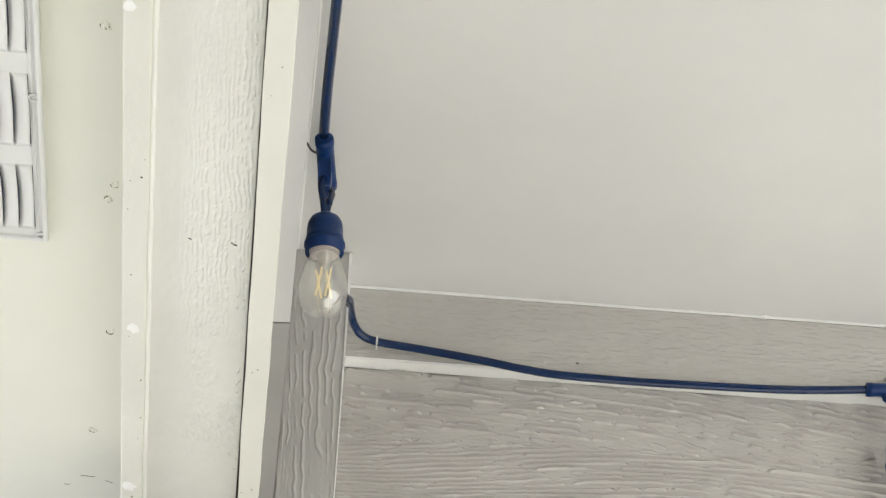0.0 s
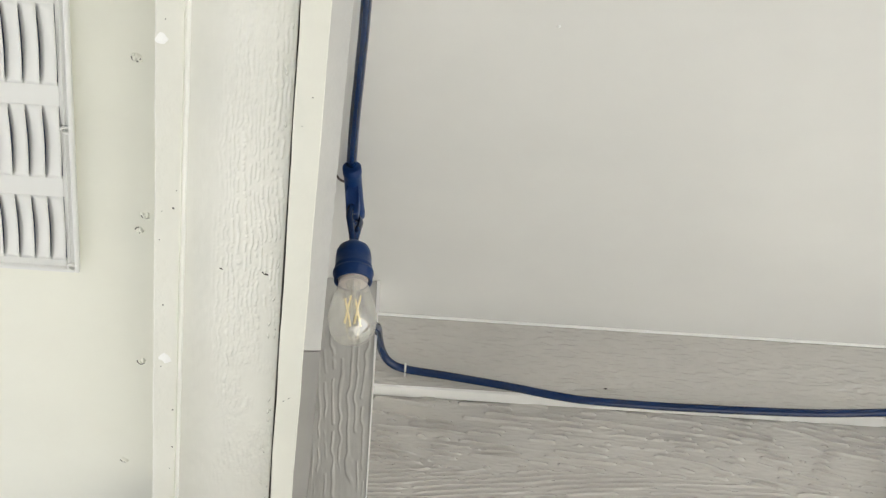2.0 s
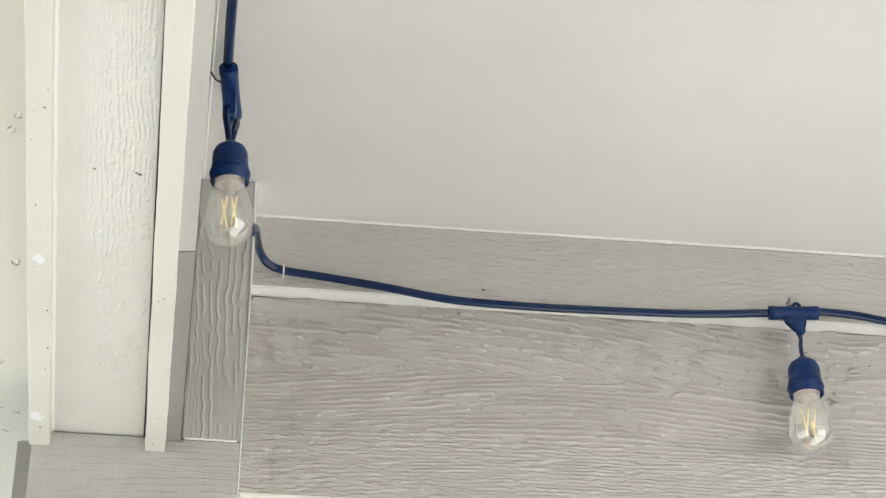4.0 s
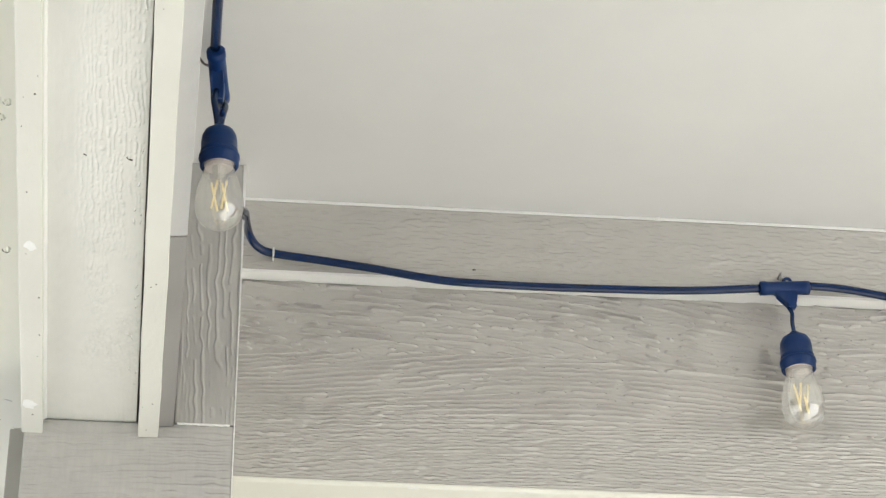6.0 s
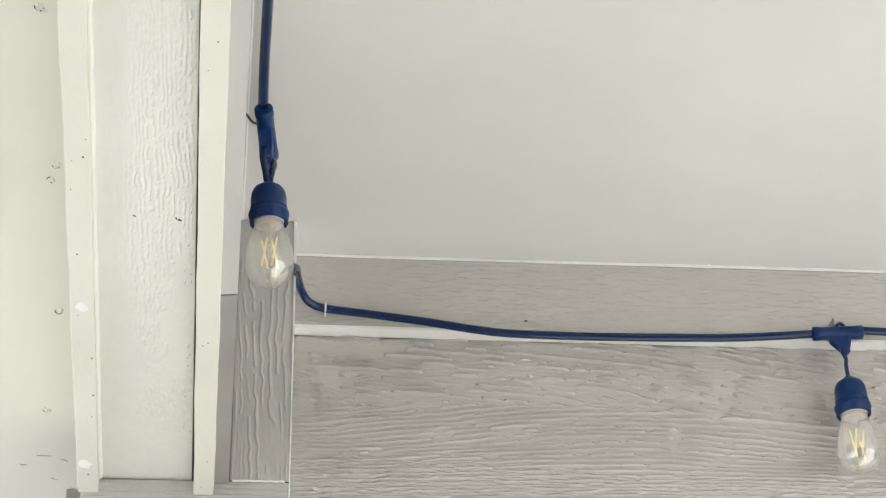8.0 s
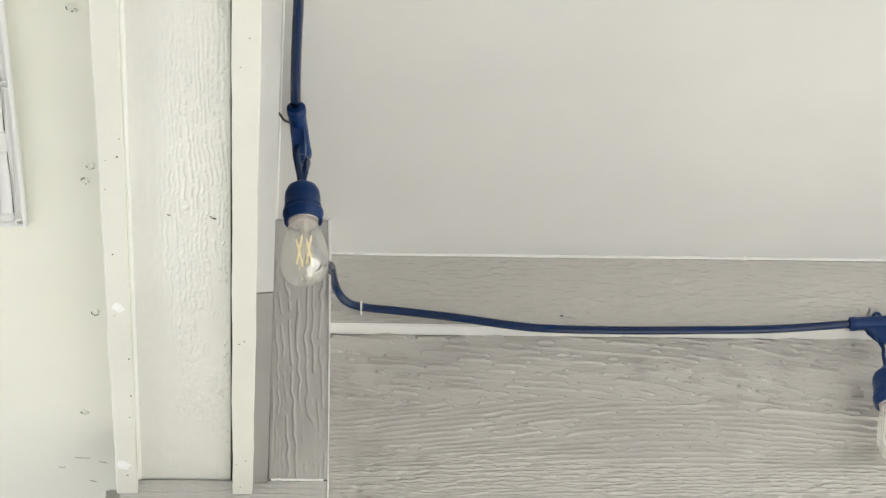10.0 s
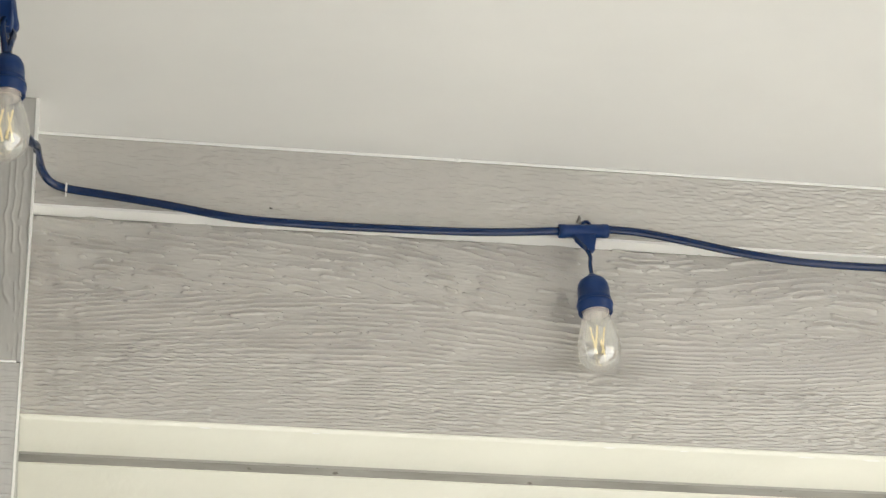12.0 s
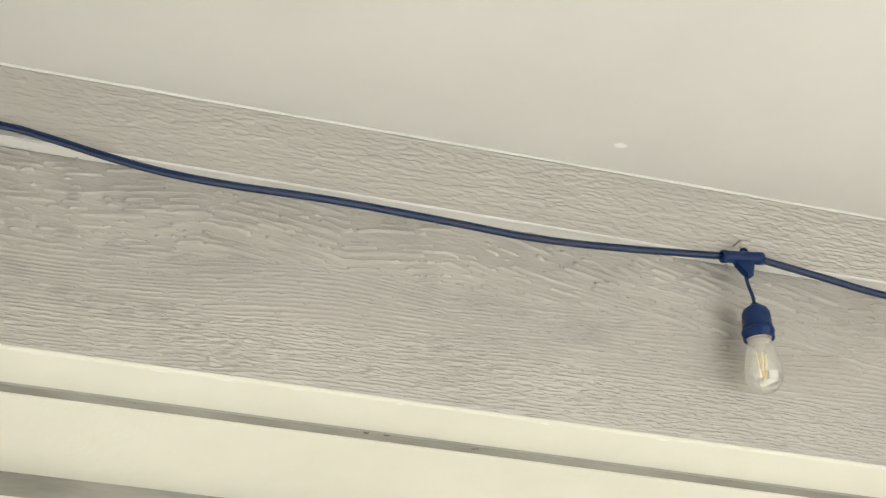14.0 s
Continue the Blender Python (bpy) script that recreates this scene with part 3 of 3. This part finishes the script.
def tee(centre, way, tilt=0.0, size=1.0):
    """A moulded tee: a sleeve along the cable, a webbed leg below, a loop above."""
    bm = bmesh.new()
    n = 16
    prof = [(0.0062, -0.0265), (0.0074, -0.026), (0.0076, -0.020), (0.0070, -0.0185), (0.0072, 0.0185), (0.0076, 0.020), (0.0074, 0.026), (0.0062, 0.0265)]
    rings = []
    for r, s in prof:
        rings.append([bm.verts.new((s, r * math.cos(a), r * math.sin(a))) for a in (2 * math.pi * k / n for k in range(n))])
    for a, b in zip(rings, rings[1:]):
        for k in range(n):
            bm.faces.new((a[k], a[(k + 1) % n], b[(k + 1) % n], b[k]))
    bm.faces.new(rings[0]), bm.faces.new(rings[-1])
    # the web narrows to the leg
    outline = [(-0.014, -0.004), (-0.008, -0.0085), (-0.002, -0.0155), (0.0010, -0.0225), (0.0030, -0.0245), (0.0090, -0.0245), (0.0098, -0.0215), (0.0090, -0.0155), (0.0105, -0.0085), (0.013, -0.004)]
    front = [bm.verts.new((x, -0.0048, z)) for x, z in outline]
    back = [bm.verts.new((x, 0.0048, z)) for x, z in outline]
    faces = [bm.faces.new(front), bm.faces.new(back)]
    m = len(outline)
    faces += [bm.faces.new((front[i], front[(i + 1) % m], back[(i + 1) % m], back[i])) for i in range(m)]
    bmesh.ops.bevel(bm, geom=list({e for f in faces for e in f.edges}), offset=0.0016, segments=2, affect="EDGES", profile=0.5)
    # hanging loop
    tube([(0.004 + 0.0038 * math.cos(a), 0.0, 0.0068 + 0.0042 * math.sin(a)) for a in (math.pi * k / 10 for k in range(11))], 0.0018, 8, bm)
    bm.transform(Matrix.Translation((centre[0], centre[1], Z0 + centre[2])) @ Matrix.Rotation(way, 4, "Z") @ Matrix.Rotation(tilt, 4, "Y") @ Matrix.Scale(size, 4))
    return cable_part("tee_connector", bm, socket_navy, "", True)


TEES = [((-0.0322, -0.302, 0.2755), radians(84), radians(14), 1.2), ((0.5632, FRONT, 0.2255), 0.0, radians(-4)), ((1.4550, FRONT, 0.2185), 0.0, radians(-6))]
for one in TEES:
    tee(*one)


def light_bulb():
    """Socket and clear bulb hanging from its cord; the origin at the top of the socket."""
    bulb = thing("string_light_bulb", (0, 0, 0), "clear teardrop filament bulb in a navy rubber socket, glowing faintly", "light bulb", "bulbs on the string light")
    part("socket", lathe([(0, 0.0), (0.004, 0.0), (0.0052, -0.0012), (0.0056, -0.0032), (0.0095, -0.0045), (0.0136, -0.0075), (0.0158, -0.012), (0.0165, -0.017), (0.0167, -0.0275), (0.0173, -0.0283), (0.0173, -0.0303), (0.0167, -0.0311), (0.0171, -0.0322), (0.0187, -0.0330), (0.0189, -0.0362), (0.0178, -0.0375), (0.0178, -0.0435), (0.0170, -0.0445), (0.0150, -0.0440), (0.0146, -0.026), (0, -0.026)]), socket_navy, bulb, "", True)
    part("lamp_base", lathe([(0, -0.027), (0.0135, -0.027), (0.0138, -0.0435), (0.0128, -0.0455), (0.0, -0.0455)]), brass, bulb, "rosy metal lamp base", True)
    prof = [(0.0132, -0.0425), (0.0140, -0.0480), (0.0161, -0.0550), (0.0187, -0.0635), (0.0208, -0.0715), (0.0220, -0.0785), (0.0223, -0.0835), (0.0218, -0.0890), (0.0203, -0.0960), (0.0174, -0.1012), (0.0132, -0.1050), (0.0077, -0.1072), (0.003, -0.1079), (0, -0.1080)]
    envelope = part("glass_bulb", lathe(prof, 48), glass, bulb, "clear glass teardrop envelope", True)
    part("glass_stem", lathe([(0.0075, -0.0458), (0.006, -0.051), (0.0030, -0.057), (0.0022, -0.070), (0.0034, -0.073), (0, -0.074)], 20), glass, envelope, "clear glass stem", True)
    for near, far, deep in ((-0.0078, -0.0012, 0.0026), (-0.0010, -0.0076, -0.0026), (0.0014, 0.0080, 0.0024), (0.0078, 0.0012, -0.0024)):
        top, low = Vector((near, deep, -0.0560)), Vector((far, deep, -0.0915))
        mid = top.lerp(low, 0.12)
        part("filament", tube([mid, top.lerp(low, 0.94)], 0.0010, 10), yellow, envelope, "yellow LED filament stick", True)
        part("support_wire", tube([top, mid], 0.0004, 6), steel, envelope, "", True)
    return bulb


def hang(ob, at, tilt_x=0.0, tilt_y=0.0, turn=0.0):
    ob.location = (at[0], at[1], Z0 + at[2])
    ob.rotation_euler = (tilt_x, tilt_y, turn)
    return ob


first = light_bulb()
second = copy_thing(first, Matrix.Translation((0, 0, 0)))
third = copy_thing(first, Matrix.Translation((0, 0, 0)))
hang(first, (-0.0288, -0.311, 0.2155), 0, radians(-2.5), radians(0))
hang(second, (0.5690, -0.034, 0.1725), radians(-2), radians(-2.0), radians(22))
hang(third, (1.4645, -0.034, 0.1610), radians(-2), radians(-3.0), radians(35))


# the thin leads from tee to socket
def lead(points, r=0.0022):
    cable_part("lead", tube(smooth_line(up(points), 8), r, 10))


lead([(-0.0330, -0.306, 0.2560), (-0.0345, -0.310, 0.2440), (-0.0320, -0.311, 0.2290), (-0.0293, -0.311, 0.2130)], 0.0034)
lead([(-0.0280, -0.292, 0.2540), (-0.0245, -0.298, 0.2440), (-0.0262, -0.308, 0.2290), (-0.0285, -0.311, 0.2130)], 0.0034)
lead([(0.5665, FRONT, 0.2030), (0.5690, -0.032, 0.1950), (0.5680, -0.034, 0.1850), (0.5690, -0.034, 0.1730)])
lead([(1.4580, FRONT, 0.1960), (1.4600, -0.031, 0.1850), (1.4630, -0.034, 0.1700), (1.4645, -0.034, 0.1600)])


def screw_hook(at, way):
    """A small galvanised cup hook; way: the direction it is screwed into."""
    bm = bmesh.new()
    w = Vector(way)
    base = Vector((at[0], at[1], Z0 + at[2]))
    pts = [base + w * 0.012, base, base - w * 0.006]
    c = pts[-1] + Vector((0, 0, -0.004))
    for k in range(1, 9):
        a = math.pi / 2 + math.pi * 1.15 * k / 8
        pts.append(c + w * (0.004 * math.cos(a)) + Vector((0, 0, 0.004 * math.sin(a))))
    tube(pts, 0.0012, 8, bm)
    ob = mesh_ob("screw_hook", bm, steel, None, "", True)
    return tagged(ob, "small galvanised screw hook holding the navy cable", "hook", "hooks along the cable")


screw_hook((0.5600, -0.0260, 0.2420), (0, 1, 0))
screw_hook((1.4530, -0.0260, 0.2385), (0, 1, 0))
bent = tube(smooth_line(up([(-0.066, -0.322, 0.2850), (-0.0580, -0.322, 0.2850), (-0.0520, -0.321, 0.2840), (-0.0460, -0.318, 0.2775), (-0.0385, -0.314, 0.2770)]), 6), 0.0011, 8)
tagged(mesh_ob("screw_hook", bent, rust, None, "", True), "small dark rusty bent hook in the beam holding the navy cable", "hook", "hooks along the cable")

staple = bmesh.new()
box(0.0300, 0.0320, -0.0355, -0.0190, 0.2340, 0.2418, 0.0006, staple)
tagged(mesh_ob("cable_clip", staple, clip_white), "small white clip pinning the navy cable to the frieze", "cable clip")

# ---- eave vent ----
vent = thing("soffit_vent", (-0.35, -0.68, Z0 + 0.07), "white enamel louvred eave vent with pressed slots in rows", "vent")


def vent_x(y):
    return -0.2530 - 0.0435 * (y + 0.48)


def vent_part(name, bm, mat, label="", smooth=False):
    bm.transform(Matrix.Translation((0.35, 0.68, -Z0 - 0.07)))
    return part(name, bm, mat, vent, label, smooth)


VY0, VY1, VW = -0.4805, -0.8870, 0.20
vent_part("backing", prism([(vent_x(VY0) - VW + 0.01, VY0 - 0.008), (vent_x(VY0) - 0.008, VY0 - 0.008), (vent_x(VY1) - 0.008, VY1 + 0.008), (vent_x(VY1) - VW + 0.01, VY1 + 0.008)], 0.0686, 0.0698), vent_dark, "blue-grey insect mesh behind the slots")


def sheared(x, y):
    return vent_x(y) + x, y


def vent_plate(a, b, y0, y1, z0, z1, bevel=0.0006):
    return prism([sheared(a, y0), sheared(b, y0), sheared(b, y1), sheared(a, y1)], z0, z1, bevel)


vent_part("ridge", vent_plate(-0.0082, -0.0070, VY0 - 0.006, VY1 + 0.006, 0.0640, 0.0660, 0.0004), vent_paint)
ROWS_Y = [(-0.4945, -0.5930), (-0.6195, -0.7200), (-0.7470, -0.8480)]
PITCH = 0.0128
# plain margins and bridges between the slots
for name, a, b, y0, y1 in (("margin", -0.0105, -0.004, VY0 - 0.004, VY1 + 0.004), ("margin", -VW, -VW + 0.010, VY0 - 0.004, VY1 + 0.004)):
    vent_part(name, vent_plate(a, b, y0, y1, 0.0655, 0.068), vent_paint)
for y0, y1 in ((VY0 - 0.004, ROWS_Y[0][0]), (ROWS_Y[0][1], ROWS_Y[1][0]), (ROWS_Y[1][1], ROWS_Y[2][0]), (ROWS_Y[2][1], VY1 + 0.004)):
    vent_part("bridge", vent_plate(-VW + 0.010, -0.0105, y0, y1, 0.0655, 0.068, 0.0), vent_paint)
for a, b, y0, y1 in ((-0.0042, 0.0, VY0, VY1), (-VW - 0.004, -VW, VY0, VY1), (-VW, -0.0042, VY0, VY0 - 0.0042), (-VW, -0.0042, VY1 + 0.0042, VY1)):
    vent_part("rim", vent_plate(a, b, y0, y1, 0.0620, 0.0690, 0.0012), vent_paint)


def louvre(x, y0, y1, width):
    """One pressed blade: its left edge sunk, its right edge bowed out over the slot, flush at both ends."""
    bm = bmesh.new()
    n = 14
    rows = []
    for i in range(n + 1):
        s = i / n
        y = y0 + 0.0008 + (y1 - y0 - 0.0016) * s
        bow = math.sin(math.pi * s) ** 0.45
        px = vent_x(y) + x + 0.0016 * math.sin(math.pi * s) - 0.0008
        lip = width + 0.0004 - 0.0012 * bow * (1 - 0.35 * s)
        prof = [(0.0, 0.0656 + 0.0014 * bow), (0.3 * width, 0.0656 + 0.0003 * bow), (0.6 * width, 0.0656 - 0.0013 * bow), (lip - 0.0014, 0.0656 - 0.0027 * bow), (lip, 0.0657 - 0.0026 * bow), (lip, 0.0667 - 0.0026 * bow), (0.3 * width, 0.0672), (0.0, 0.0676 + 0.0010 * bow)]
        rows.append([bm.verts.new((px + dx, y, Z0 + z)) for dx, z in prof])
    m = len(rows[0])
    for p, q in zip(rows, rows[1:]):
        for k in range(m):
            bm.faces.new((p[k], p[(k + 1) % m], q[(k + 1) % m], q[k]))
    bm.faces.new(rows[0]), bm.faces.new(rows[-1])
    return bm


for y0, y1 in ROWS_Y:
    for k in range(14):
        vent_part("louvre", louvre(-0.0105 - PITCH * (k + 1), y0, y1, PITCH), vent_paint, "", True)

for y in (VY0 - 0.008, -0.692):
    vent_part("rim_clip", tube([(vent_x(y) - 0.0056 + 0.0042 * math.cos(a), y + 0.0042 * math.sin(a), Z0 + 0.0630) for a in (0.2 + 5.2 * k / 16 for k in range(17))], 0.0011, 6), vent_paint, "", True)

# ---- marks: filler dabs, nail heads, chips ----
def dab(x, y, z, size, seed, flat=0.0012):
    """A small uneven dab hanging on a downward face."""
    rnd = random.Random(seed)
    bm = bmesh.new()
    n = 11
    edge = [bm.verts.new((x + size * (0.75 + 0.5 * rnd.random()) * math.cos(a), y + 1.5 * size * (0.75 + 0.5 * rnd.random()) * math.sin(a), Z0 + z)) for a in (2 * math.pi * k / n for k in range(n))]
    tip = bm.verts.new((x, y, Z0 + z - flat))
    for k in range(n):
        bm.faces.new((edge[k], edge[(k + 1) % n], tip))
    return bm


for i, (x, y, r) in enumerate(((-0.1632, -0.9052, 0.0042), (-0.1765, -0.457, 0.0052), (-0.1918, -0.1502, 0.0066))):
    beam_part("filler_dab", dab(x, y, STRIP - 0.0001, r, i), dab_white, "white filler dab")


def on_soffit(name, bm, mat, label=""):
    return part(name, bm, mat, soffit, label)


for i, (x, y) in enumerate(((-0.193, -0.7838), (-0.2017, -0.544), (-0.1952, -0.5665), (-0.2098, -0.3198), (-0.2348, -0.1209))):
    rnd = random.Random(500 + i)
    for k in range(4):
        a, r = 1.7 * k + rnd.random(), 0.0030 * rnd.random() + 0.0006
        on_soffit("nail_head", dab(x + r * math.cos(a), y + 1.4 * r * math.sin(a), 0.0698, 0.0015 + 0.0013 * rnd.random(), 20 + 7 * i + k, 0.0012 + 0.0012 * rnd.random()), soffit_paint, "" if k else "raised flaking paint over a nail head")
    for k in range(2):
        a = 2.2 * k + 2.0 * rnd.random()
        p = Vector((x + 0.0026 * math.cos(a), y + 0.0034 * math.sin(a), Z0 + 0.0694))
        q = Vector((0.0022 * math.cos(a + 1.4), 0.0028 * math.sin(a + 1.4), 0))
        on_soffit("nail_crack", tube([p - q, p + 0.3 * Vector((q.y, -q.x, 0)), p + q], 0.00045, 5), dirt, "" if k else "dark crack in the paint")

for i in range(5):
    rnd = random.Random(300 + i)
    x, y = -0.222 - 0.05 * rnd.random(), -0.06 + 0.12 * rnd.random()
    on_soffit("scuff", tube([(x, y, Z0 + 0.0699), (x + 0.006 * rnd.random(), y + 0.004 * rnd.random(), Z0 + 0.0697), (x + 0.012 * rnd.random() + 0.004, y + 0.006 * rnd.random(), Z0 + 0.0699)], 0.00022, 5), dirt)
rnd = random.Random(5)
for i in range(15):
    y = -0.1 - 0.95 * rnd.random()
    x = left_x(y) + 0.004 + 0.014 * rnd.random()
    beam_part("dirt_speck", dab(x, y, STRIP - 0.0001, 0.0004 + 0.0006 * rnd.random(), 80 + i, 0.0006), dirt)
for i in range(7):
    y = -0.1 - 0.95 * rnd.random()
    beam_part("dirt_speck", dab(beam_x(y) - 0.003 - 0.013 * rnd.random(), y, STRIP - 0.0001, 0.0004 + 0.0005 * rnd.random(), 120 + i, 0.0006), dirt)
beam_part("dirt_mark", tube([(-0.0972, -0.580, Z0 + 0.0163), (-0.0952, -0.5775, Z0 + 0.0160), (-0.0930, -0.576, Z0 + 0.0163)], 0.0008, 6), dirt)
beam_part("dirt_mark", tube([(-0.1310, -0.582, Z0 + 0.0163), (-0.1285, -0.580, Z0 + 0.0163)], 0.0005, 6), dirt)

# thick paint runs along the outer edge of the panel
rnd = random.Random(31)
for i in range(22):
    y = -0.16 - 0.95 * rnd.random()
    bm = dab(0, 0, 0.0157, 0.0008 + 0.0005 * rnd.random(), 300 + i, 0.0009)
    bm.transform(Matrix.Translation((beam_x(y) - 0.0235 - 0.009 * rnd.random() ** 2, y, 0)) @ Matrix.Rotation(0.5 * (rnd.random() - 0.5), 4, "Z") @ Matrix.Diagonal((1.0, 2.2 + 2.0 * rnd.random(), 1, 1)))
    beam_part("paint_run", bm, panel_paint)

# chips along the front edge of the door head, grime on its step
for i, (x, r) in enumerate(((0.18, 0.004), (0.29, 0.003), (0.587, 0.0045), (0.665, 0.003), (0.793, 0.006), (0.863, 0.0062), (0.938, 0.0042), (1.054, 0.003), (1.22, 0.004), (1.36, 0.005))):
    bm = dab(0, 0, -0.0030, r * 0.35, 200 + i, 0.0005)
    bm.transform(Matrix.Translation((x, 0.0035, 0)) @ Matrix.Diagonal((5.0, 0.8, 1, 1)))
    head_part("white_speck", bm, dab_white, "bare white chip")
rnd = random.Random(9)
for i, (x, z, r) in enumerate([(1.047, -0.003, 0.0034), (1.0699, -0.0025, 0.0034), (1.171, -0.006, 0.002), (0.2715, -0.002, 0.002), (0.522, -0.009, 0.002), (0.320, -0.0078, 0.0024), (0.2315, -0.0075, 0.002), (0.2112, -0.002, 0.0016)] + [(0.05 + 1.6 * rnd.random(), -0.002 - 0.008 * rnd.random(), 0.0008 + 0.0012 * rnd.random()) for k in range(6)]):
    bm = bmesh.new()
    bmesh.ops.create_icosphere(bm, subdivisions=2, radius=r)
    for q in bm.verts:
        q.co *= 0.7 + 0.6 * noise.noise(q.co * 600 + Vector((i, 0, 0)))
    bm.transform(Matrix.Translation((x, 0.0899, Z0 + z)) @ Matrix.Diagonal((1.5, 0.25, 0.9, 1)))
    head_part("grime_spot", bm, grime)

# caulk line between frieze and ceiling, with a blob
bm = tube([(x, -0.0200 + 0.0004 * math.sin(9 * x), Z0 + 0.3066) for x in (0.03 * i for i in range(-1, 65))], 0.0016, 8)
lathe([(0, 0.0025), (0.003, 0.001), (0.0034, -0.001), (0, -0.0028)], 10, bm, (0.4348, -0.0205, Z0 + 0.3065))
structure("caulk_line", bm, caulk_paint, "thin white caulk bead between frieze and ceiling", "caulk")
speck = dab(0, 0, 0.3078, 0.0055, 7, 0.0016)
speck.transform(Matrix.Translation((1.286, -0.0759, 0)) @ Matrix.Diagonal((1.5, 0.75, 1, 1)))
tagged(mesh_ob("white_speck", speck, dab_white), "small white speck on the porch ceiling", "chip", kind="structure")
speck = dab(0.1373, -0.5383, 0.3078, 0.0018, 8)
tagged(mesh_ob("white_speck", speck, dab_white), "small white speck on the porch ceiling", "chip", kind="structure")
fleck = bmesh.new()
bmesh.ops.create_icosphere(fleck, subdivisions=2, radius=0.0012)
fleck.transform(Matrix.Translation((0.239, -0.0205, Z0 + 0.2350)) @ Matrix.Diagonal((1.7, 0.6, 0.7, 1)))
tagged(mesh_ob("dirt_speck", fleck, dirt), "small dark speck of dirt on the frieze board", "dirt", kind="structure")
